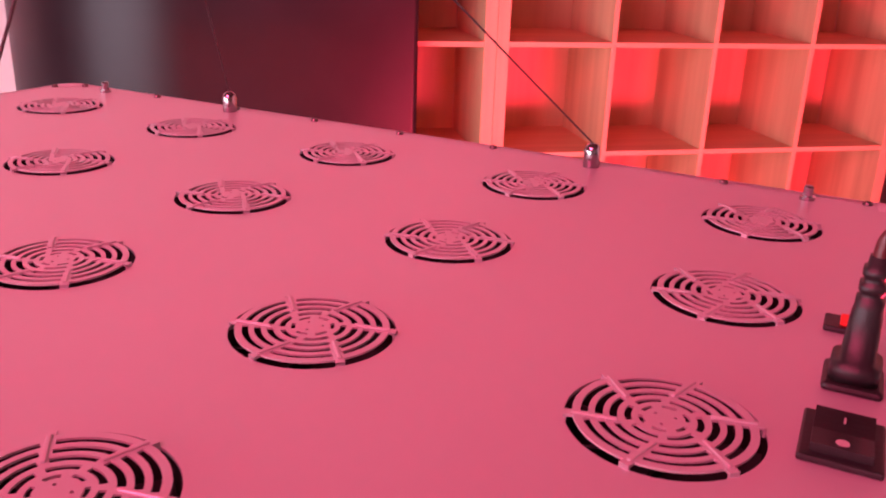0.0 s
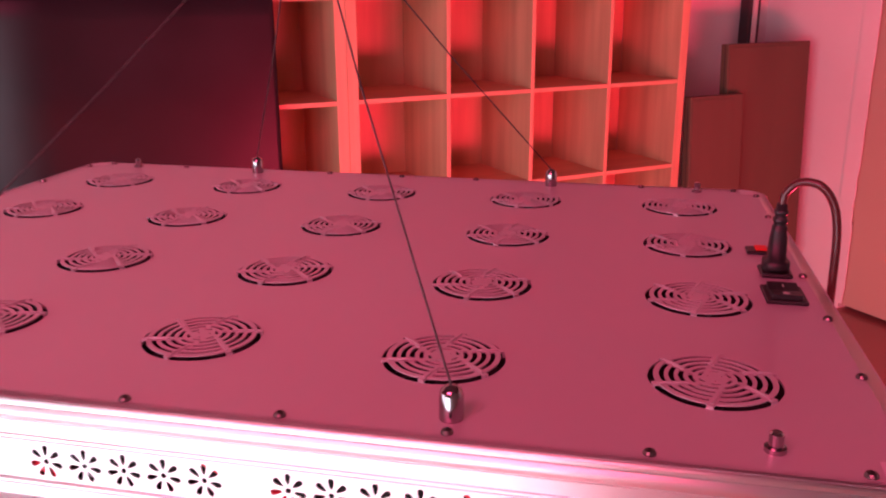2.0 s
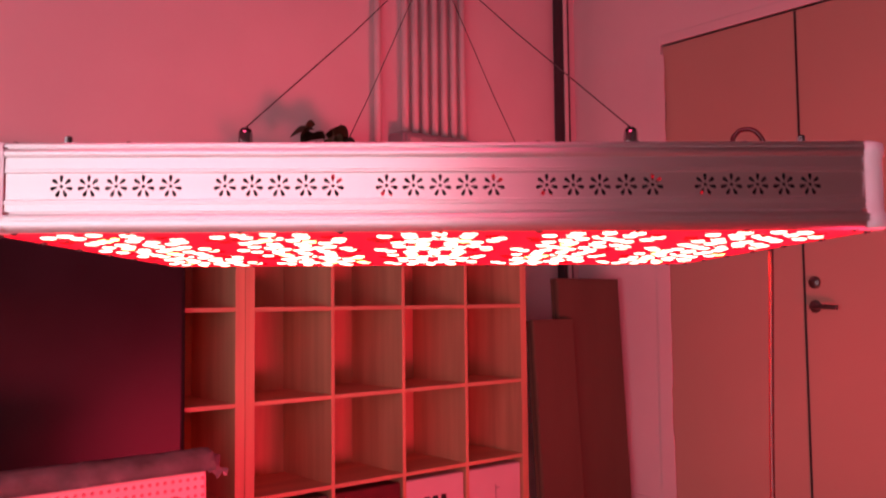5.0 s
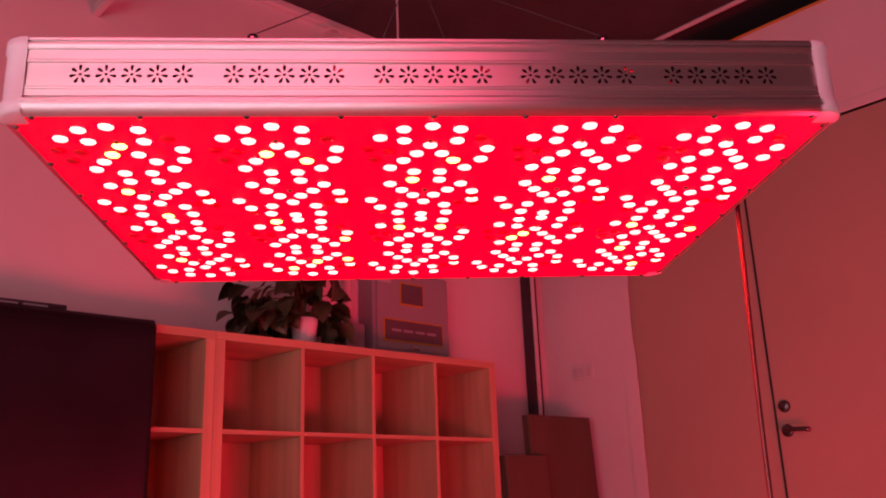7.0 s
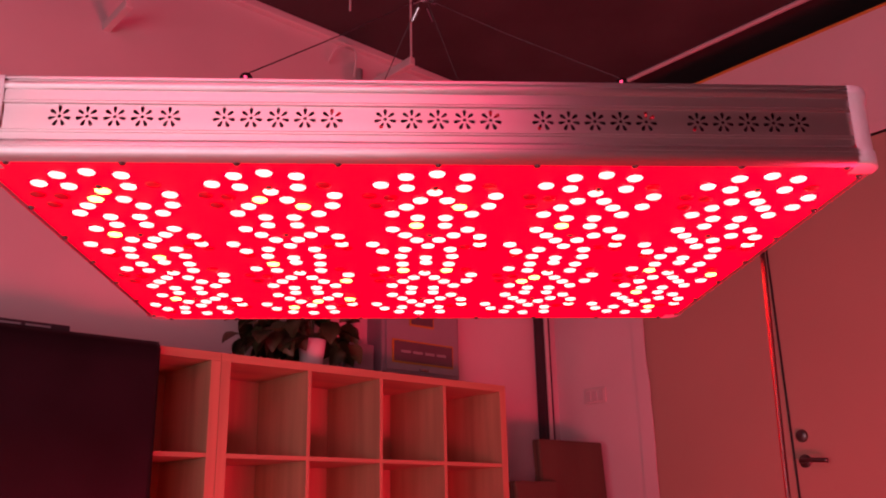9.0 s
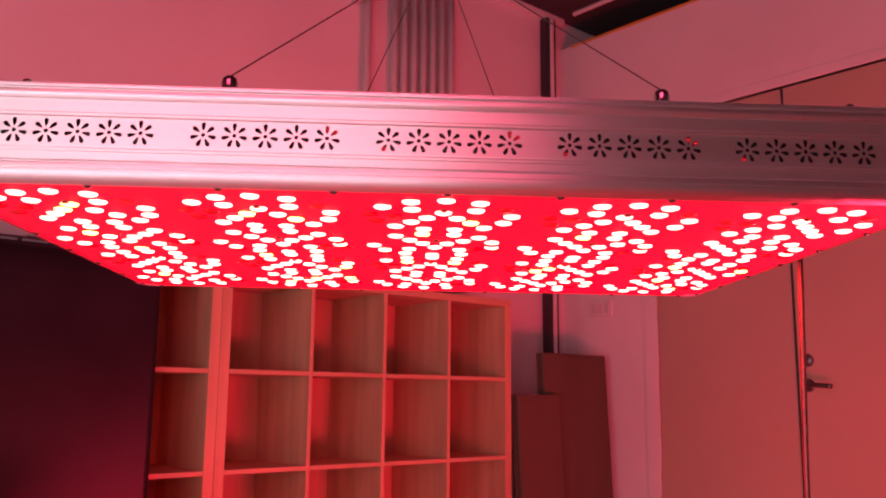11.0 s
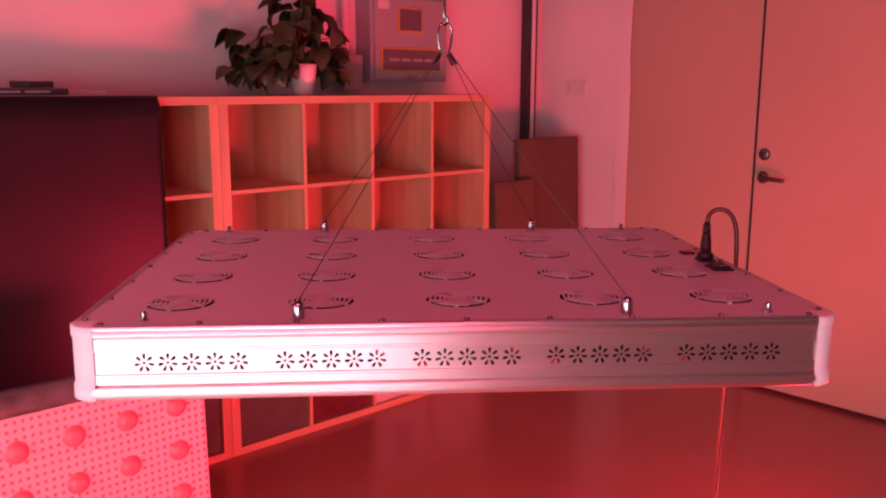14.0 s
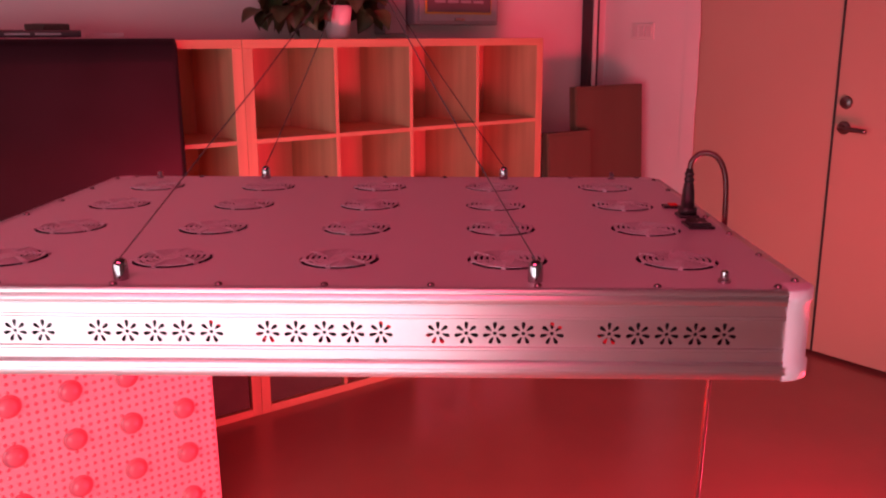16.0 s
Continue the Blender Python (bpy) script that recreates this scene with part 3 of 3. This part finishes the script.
# a pressed guard: five rings of slots broken by slanting ribs, and three dots in the hub
slots = []
for r0, r1, half in ((0.0286, 0.0315, 0.060), (0.0230, 0.0261, 0.066), (0.0176, 0.0206, 0.078), (0.0123, 0.0150, 0.10), (0.0079, 0.0098, 0.19)):
    for k in range(6):
        lean = 0.0066 / ((r0 + r1) / 2)
        mid = 2 * math.pi * k / 6 + 0.2 + math.asin(min(0.95, lean))
        slots.append(arc_loop(r0, r1, mid + half + 0.02, mid + math.pi / 3 - half - 0.02)[::-1])
for k in range(3):
    a = 2 * math.pi * k / 3 + 0.5
    slots.append([(0.0045 * math.cos(a) + 0.0008 * math.cos(-q * math.pi / 4), 0.0045 * math.sin(a) + 0.0008 * math.sin(-q * math.pi / 4)) for q in range(8)])
bm = plate_with_holes([(0.0347 * math.cos(2 * math.pi * k / 60), 0.0347 * math.sin(2 * math.pi * k / 60)) for k in range(60)], slots, -0.0010, 0.0)
for k in range(6):
    turn = Matrix.Rotation(2 * math.pi * k / 6 + 0.2, 4, "Z")
    foot = box(0.0335, 0.0046, -0.0011, 0.0374, 0.0086, 0.0001)
    tab = box(0.0362, 0.0046, -0.0040, 0.0374, 0.0086, -0.0002)
    ridge = box(0.0172, 0.0057, -0.0002, 0.0345, 0.0077, 0.0009, 0.0004, None, 1)
    for src in (foot, ridge, tab):
        src.transform(turn)
        tmp = bpy.data.meshes.new("tmp")
        src.to_mesh(tmp)
        bm.from_mesh(tmp)
        bpy.data.meshes.remove(tmp)
        src.free()
GRILLE = mesh_of("fan_grille", bm, M_PANEL)
bm = lathe([(0.0005, -0.022), (0.0395, -0.022), (0.0395, -0.0016), (0.0381, -0.0016), (0.0375, -0.020), (0.0005, -0.020)], 32)
for k in range(7):
    t = Matrix.Rotation(2 * math.pi * k / 7, 4, "Z") @ Matrix.Translation((0.024, 0, -0.012)) @ Matrix.Rotation(radians(35), 4, "X")
    bmesh.ops.create_cube(bm, size=1, matrix=t @ Matrix.Diagonal((0.024, 0.018, 0.0012, 1)))
lathe([(0.011, -0.02), (0.013, -0.006), (0.012, -0.004)], 20, None, bm)
FANBOX = mesh_of("fan", bm, M_HOLE)
for x in FAN_X:
    for y in FAN_Y:
        g = part("fan_grille", GRILLE, M_PANEL, gl, m=Matrix.Translation((x, y, ZT + 0.0019)))
        part("fan", FANBOX, M_HOLE, g, m=Matrix.Translation((0, 0, -0.0019)))


# side rails with their ribs; the profile runs (out, height)
def rib(z0, z1, deep, base, n=6):
    """A rounded rib of a profile from height z0 down to z1."""
    return [(base - deep * math.sin(math.pi * k / n), z0 + (z1 - z0) * k / n) for k in range(n + 1)]


PROFILE = [(0.010, 0.039), (0.0022, 0.039), (0.0008, 0.0383), (0.0002, 0.0372), (0.0002, 0.0352), (0.0030, 0.0348), (0.0030, 0.0340), *rib(0.0336, 0.0262, 0.0017, 0.0012, 8), (0.0030, 0.0258), (0.0030, 0.0248),
           (0.0022, 0.0245), (0.0022, 0.0163), (0.0010, 0.0160), (0.0010, 0.0150), (0.0020, 0.0147), (0.0020, 0.0137), (0.0010, 0.0134), (0.0010, 0.0124), (0.003, 0.0116),
           (0.003, -0.0116), (0.0010, -0.0124), (0.0010, -0.0134), (0.0020, -0.0137), (0.0020, -0.0147), (0.0010, -0.0150), (0.0010, -0.0160), (0.0022, -0.0163), (0.0022, -0.0226), (0.0060, -0.0230), (0.0060, -0.0250),
           (0.0002, -0.0254), (-0.0008, -0.0262), (-0.0012, -0.0275), (-0.0012, -0.0300), (-0.0004, -0.0303), (-0.0004, -0.0308), (-0.0012, -0.0311), (-0.0014, -0.0325), (-0.0011, -0.0345), (-0.0002, -0.0365), (0.0012, -0.0384), (0.0032, -0.0400), (0.0060, -0.0411), (0.010, -0.0412)]


def rail(length, open_front):
    bm = bmesh.new()
    h = length / 2
    a = [bm.verts.new((-h, o, z)) for o, z in PROFILE]
    b = [bm.verts.new((h, o, z)) for o, z in PROFILE]
    for k in range(len(PROFILE) - 1):
        if open_front and abs(PROFILE[k][1] - 0.0116) < 1e-6 and PROFILE[k + 1][1] < 0:
            continue
        bm.faces.new((a[k], a[k + 1], b[k + 1], b[k]))
    bmesh.ops.recalc_face_normals(bm, faces=bm.faces)
    bm.normal_update()
    for f in bm.faces:
        f.smooth = True
    for e in bm.edges:
        if len(e.link_faces) == 2 and e.calc_face_angle(0) > radians(28):
            e.smooth = False
    return bm


part("front_rail", rail(0.776, True), M_ALU, gl, "brushed aluminium rail")
part("back_rail", rail(0.776, False), M_ALU, gl, m=pose(0, Y1, 0, 0, 0, 180))
part("side_rail", rail(0.576, False), M_ALU, gl, m=pose(HX, 0.314, 0, 0, 0, 90))
part("side_rail", rail(0.576, False), M_ALU, gl, m=pose(-HX, 0.314, 0, 0, 0, -90))

# vent strip with punched flowers
P = 0.024


def petals(cx):
    loops = [[(cx + 0.0017 * math.cos(-2 * math.pi * k / 10), 0.0017 * math.sin(-2 * math.pi * k / 10)) for k in range(10)]]
    for j in range(7):
        a = 2 * math.pi / 7 * j + math.pi / 2
        c, s = math.cos(a), math.sin(a)
        shape = [(0.0036, 0.0004), (0.0052, 0.0011), (0.0078, 0.0017), (0.0092, 0.0016), (0.0100, 0.0009), (0.0102, 0), (0.0100, -0.0009), (0.0092, -0.0016), (0.0078, -0.0017), (0.0052, -0.0011), (0.0036, -0.0004)]
        loops.append([(cx + x * c - y * s, x * s + y * c) for x, y in shape])
    return loops


centres = [((g - 2) * 6 + (k - 2)) * P for g in range(5) for k in range(5)]
strip = bmesh.new()
TURN = Matrix(((1, 0, 0, 0), (0, 0, -1, 0.003), (0, 1, 0, 0), (0, 0, 0, 1)))
edges_x = [-0.388]
for g in range(5):
    edges_x += [((g - 2) * 6 - 2.5 + k) * P for k in range(6)]
edges_x.append(0.388)
for x0, x1 in zip(edges_x, edges_x[1:]):
    inside = [loop for cx in centres if x0 < cx < x1 for loop in petals(cx)] if x1 - x0 < P * 1.01 else []
    cell = plate_with_holes([(x0, -0.0116), (x1, -0.0116), (x1, 0.0116), (x0, 0.0116)], inside, -0.0008, 0.0)
    cell.transform(TURN)
    tmp = bpy.data.meshes.new("tmp")
    cell.to_mesh(tmp)
    strip.from_mesh(tmp)
    bpy.data.meshes.remove(tmp)
    cell.free()
part("vent_strip", strip, M_ALU, gl, "aluminium strip with punched flower vents")
# Red strands added to give the red glimpses inside the vents.
for x0, x1 in ((0.040, 0.104), (0.184, 0.248), (-0.104, -0.040)):
    part("wire", tube(spline([(x0, 0.0072, 0.012), (x0 + 0.014, 0.0068, 0.006), ((x0 + x1) / 2, 0.0066, 0.0), (x1 - 0.014, 0.0068, -0.006), (x1, 0.0072, -0.012)], 6), 0.0023, 8), M_RED_STRAND, gl, "added red strand behind the vents", smooth=True)
# Black sheet stands for the shaded cavity behind the vents.
part("cavity_backing", box(-0.39, 0.010, -0.03, 0.39, 0.012, 0.03), M_HOLE, gl, "black sheet for the shade inside the housing")

# corner pieces
bm = bmesh.new()
prof = [(0.0, ZT + 0.0004), (CR - 0.002, ZT + 0.0004), (CR + 0.001, ZT - 0.001), (CR + 0.001, 0.028), (CR - 0.0005, 0.026), (CR - 0.0005, -0.024), (CR + 0.0012, -0.026), (CR + 0.0012, ZB + 0.002), (CR - 0.002, ZB), (0.0, ZB)]
rings = []
for k in range(11):
    a = radians(-3 + 96 * k / 10)
    rings.append([bm.verts.new((r * math.cos(a), r * math.sin(a), z)) for r, z in prof])
for p, q in zip(rings, rings[1:]):
    for j in range(len(prof) - 1):
        bm.faces.new((p[j], p[j + 1], q[j + 1], q[j]))
bmesh.ops.remove_doubles(bm, verts=bm.verts, dist=1e-6)
CORNER = mesh_of("corner_piece", bm, M_CORNER, True)
for x, y, a in ((HX - CR, Y1 - CR, 0), (-HX + CR, Y1 - CR, 90), (-HX + CR, Y0 + CR, 180), (HX - CR, Y0 + CR, 270)):
    part("corner_piece", CORNER, M_CORNER, gl, "pale plastic corner", m=pose(x, y, 0, 0, 0, a))

# bolts, posts and studs
SCREW = mesh_of("screw", lathe([(0.0034, 0), (0.0034, 0.0008), (0.0026, 0.0022), (0.0012, 0.0027), (0.0010, 0.0016)], 12), M_HAND)
spots = [(x, y) for x in (-0.38, -0.28, -0.18, -0.09, 0, 0.09, 0.18, 0.28, 0.38) for y in (Y0 + 0.0115, Y1 - 0.0115)]
spots += [(s * (HX - 0.0115), y) for s in (-1, 1) for y in (0.032, 0.125, 0.22, 0.314, 0.408, 0.503, 0.596)]
for x, y in spots:
    part("screw", SCREW, M_HAND, gl, m=Matrix.Translation((x, y, ZT)))
    part("screw", SCREW, M_HAND, gl, m=pose(x, y, ZB + 0.0006, 180, 0, 0))
POST = mesh_of("cable_post", lathe([(0.0065, 0), (0.0066, 0.001), (0.0066, 0.013), (0.0056, 0.0165), (0.0035, 0.0185), (0.0014, 0.019)], 20), M_CHROME, True)
STUD = mesh_of("stud", lathe([(0.0055, 0), (0.0055, 0.0025), (0.0036, 0.0026), (0.0036, 0.0095), (0.0024, 0.0105)], 14), M_CHROME)
posts = [(s * 0.179, y) for s in (-1, 1) for y in (0.0277, 0.6055)]
for x, y in posts:
    part("cable_post", POST, M_CHROME, gl, "polished steel cable post", m=Matrix.Translation((x, y, ZT)))
for x in (-0.340, 0.340):
    for y in (0.027, 0.606):
        part("stud", STUD, M_CHROME, gl, m=Matrix.Translation((x, y, ZT)))

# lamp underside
part("led_board", plate_with_holes(rounded(HX - 0.004, Y0 + 0.006, Y1 - 0.006, CR - 0.004), [], ZB + 0.0005, ZB + 0.0025), M_BOARD, gl, "white board that holds the lenses, red light in its colour")
LIT_A = [(0, -0.0703), (-0.0287, -0.063), (0.0287, -0.063), (-0.0524, -0.0424), (-0.0275, -0.0352), (0.0275, -0.0352), (0, -0.0235), (0.061, -0.0143), (-0.0135, -0.0015), (0.0135, -0.0015),
         (0.057, 0.0139), (-0.0272, 0.0174), (0.0272, 0.0174), (-0.0415, 0.0381), (0.0415, 0.0381), (-0.0147, 0.05), (0.0147, 0.05)]
LIT_B = [(-0.0155, -0.067), (0.0155, -0.067), (-0.0412, -0.0541), (0.0412, -0.0541), (-0.0271, -0.0342), (0.0271, -0.0342), (-0.0135, -0.0165), (0.0115, -0.0175), (0.057, -0.029), (0.0596, -0.001),
         (-0.064, -0.0004), (0, 0.0052), (-0.0268, 0.0186), (0.0268, 0.0186), (-0.0531, 0.0262), (-0.031, 0.0462), (0.031, 0.0462), (-0.001, 0.0525)]
DIM = [(0.052, -0.041), (-0.064, -0.0135), (-0.043, -0.009), (-0.058, 0.014)]
DOMES = lathe([(0.0075, 0.0), (0.0075, -0.0004), (0.0066, -0.0013), (0.0045, -0.0019), (0.0015, -0.0021)], 16)
LENS_LIT = mesh_of("lens", DOMES, M_LED, True)
LENS_WARM = LENS_LIT.copy()
LENS_WARM.materials[0] = M_LED_WARM
LENS_OFF = LENS_LIT.copy()
LENS_OFF.materials[0] = M_LENS
rnd = random.Random(7)
for i, x in enumerate(FAN_X):
    for r, y in enumerate(FAN_Y):
        s = -1 if r % 2 else 1
        for dx, dy in LIT_B if r % 2 else LIT_A:
            mesh = LENS_WARM if rnd.random() < 0.06 else LENS_LIT
            part("lens", mesh, M_LED, gl, m=Matrix.Translation((x + dx, y + dy, ZB + 0.0004)))
        for dx, dy in DIM:
            part("unlit_lens", LENS_OFF, M_LENS, gl, m=Matrix.Translation((x + s * dx, y + s * dy, ZB + 0.0004)))
        part("screw", SCREW, M_HAND, gl, m=pose(x, y - 0.035, ZB + 0.0006, 180, 0, 0))

# socket, switch and power cord
part("indicator", box(0.366, 0.368, ZT, 0.386, 0.386, ZT + 0.003, 0.001), M_RUBBER, gl)
part("red_lens", box(0.373, 0.3705, ZT + 0.0032, 0.383, 0.3835, ZT + 0.005, 0.0008), M_REDLED, gl, "glowing red indicator")
swb = part("rocker_switch", box(0.365, 0.244, ZT, 0.394, 0.281, ZT + 0.003, 0.001), M_RUBBER, gl, "black rocker switch")
bm = bmesh.new()
vs = [(x, y, z) for x in (0.369, 0.390) for y, z in ((0.248, ZT + 0.003), (0.248, ZT + 0.0065), (0.263, ZT + 0.0048), (0.277, ZT + 0.0068), (0.277, ZT + 0.003))]
vv = [bm.verts.new(p) for p in vs]
bm.faces.new(vv[:5])
bm.faces.new(vv[5:][::-1])
for k in range(5):
    bm.faces.new((vv[k], vv[(k + 1) % 5], vv[5 + (k + 1) % 5], vv[5 + k]))
part("rocker", bm, M_RUBBER, swb)
part("off_mark", lathe([(0.0018, 0), (0.0024, 0), (0.0024, 0.0003), (0.0018, 0.0003)], 16, pose(0.3795, 0.253, ZT + 0.0060)), M_PAPER, swb)
part("on_mark", box(0.3791, 0.268, ZT + 0.0060, 0.3799, 0.2725, ZT + 0.0064), M_PAPER, swb)
part("socket", box(0.369, 0.304, ZT, 0.393, 0.331, ZT + 0.004, 0.002), M_RUBBER, gl, "black power inlet")
cord = root("power_cord", LAMP, "black power cord tinted for red light, plugged into the lamp, hanging to the floor", "power cord")
bm = bmesh.new()
rings = []
for z, w, d in ((0.043, 0.0125, 0.0145), (0.0505, 0.0125, 0.0145), (0.0510, 0.0088, 0.0115), (0.070, 0.0078, 0.0095), (0.074, 0.0070, 0.0075), (0.078, 0.0070, 0.0075), (0.0785, 0.0058, 0.0062), (0.081, 0.0058, 0.0062), (0.0815, 0.0068, 0.0072), (0.0845, 0.0068, 0.0072), (0.085, 0.0054, 0.006), (0.0875, 0.0054, 0.006), (0.088, 0.0064, 0.0068), (0.091, 0.0064, 0.0068), (0.0915, 0.0050, 0.0050), (0.096, 0.0046, 0.0046)):
    ring = []
    for k in range(16):
        a = 2 * math.pi * k / 16
        c, s = math.cos(a), math.sin(a)
        e = 0.55
        ring.append(bm.verts.new((0.381 + 0.8 * w * math.copysign(abs(c) ** e, c), 0.318 + 0.8 * d * math.copysign(abs(s) ** e, s), z)))
    rings.append(ring)
for p, q in zip(rings, rings[1:]):
    for k in range(16):
        bm.faces.new((p[k], p[(k + 1) % 16], q[(k + 1) % 16], q[k]))
bm.faces.new(rings[0])
bm.faces.new(rings[-1])
part("plug", bm, M_RUBBER, cord, "black moulded plug", smooth=True)
part("cable", tube(spline([(0.381, 0.318, 0.094), (0.383, 0.318, 0.105), (0.393, 0.315, 0.114), (0.408, 0.309, 0.111), (0.4185, 0.306, 0.090), (0.4205, 0.302, 0.045), (0.419, 0.300, -0.05), (0.412, 0.30, -0.3), (0.409, 0.30, -0.6), (0.407, 0.30, -0.9), (0.409, 0.31, -1.10), (0.50, 0.36, -1.121), (0.8, 0.4, -1.121)], 10), 0.0032, 10), M_CABLE, cord, smooth=True)

# hanging wires and hook
HOOKZ = 0.335
hang = root("wire_hanger", LAMP, "four steel wires gathered on a snap hook", "wire hanger")
for x, y in posts:
    part("wire", tube([(x, y, ZT + 0.0185), (x * 0.5, 0.317 + (y - 0.317) * 0.5, (ZT + HOOKZ) / 2 + 0.0075), (0.004 * (1 if x > 0 else -1), 0.317, HOOKZ)], 0.0007, 6), M_WIRE, hang)
    part("crimp", tube([(x * 0.075, 0.317 + (y - 0.317) * 0.075, HOOKZ - 0.021), (x * 0.03, 0.317 + (y - 0.317) * 0.03, HOOKZ - 0.008)], 0.0022, 8), M_CHROME, hang)
loop = [(0.0, -0.006), (0.009, -0.001), (0.0125, 0.015), (0.0135, 0.034), (0.009, 0.046), (0.0, 0.050), (-0.008, 0.046), (-0.0115, 0.034), (-0.011, 0.015), (-0.008, -0.001), (0.0, -0.006)]
part("snap_hook", tube(spline([(x, 0.317, HOOKZ + z * 0.66) for x, z in [(p * 0.72, q) for p, q in loop]], 5), 0.0016, 8), M_CHROME, hang, "polished steel snap hook", smooth=True)
part("eye_bolt", tube(spline([(0, 0.317, HOOKZ + 0.029), (0.004, 0.317, HOOKZ + 0.034), (0.003, 0.317, HOOKZ + 0.040), (0, 0.317, HOOKZ + 0.043), (0, 0.317, HOOKZ + 0.078)], 5), 0.0022, 8), M_CHROME, hang)
part("pulley_block", box(-0.009, 0.309, HOOKZ + 0.076, 0.009, 0.325, HOOKZ + 0.115, 0.003), M_RUBBER, hang)
part("rope", tube([(0, 0.317, HOOKZ + 0.11), (0, 0.317, 1.93)], 0.003, 8), M_RUBBER, hang)
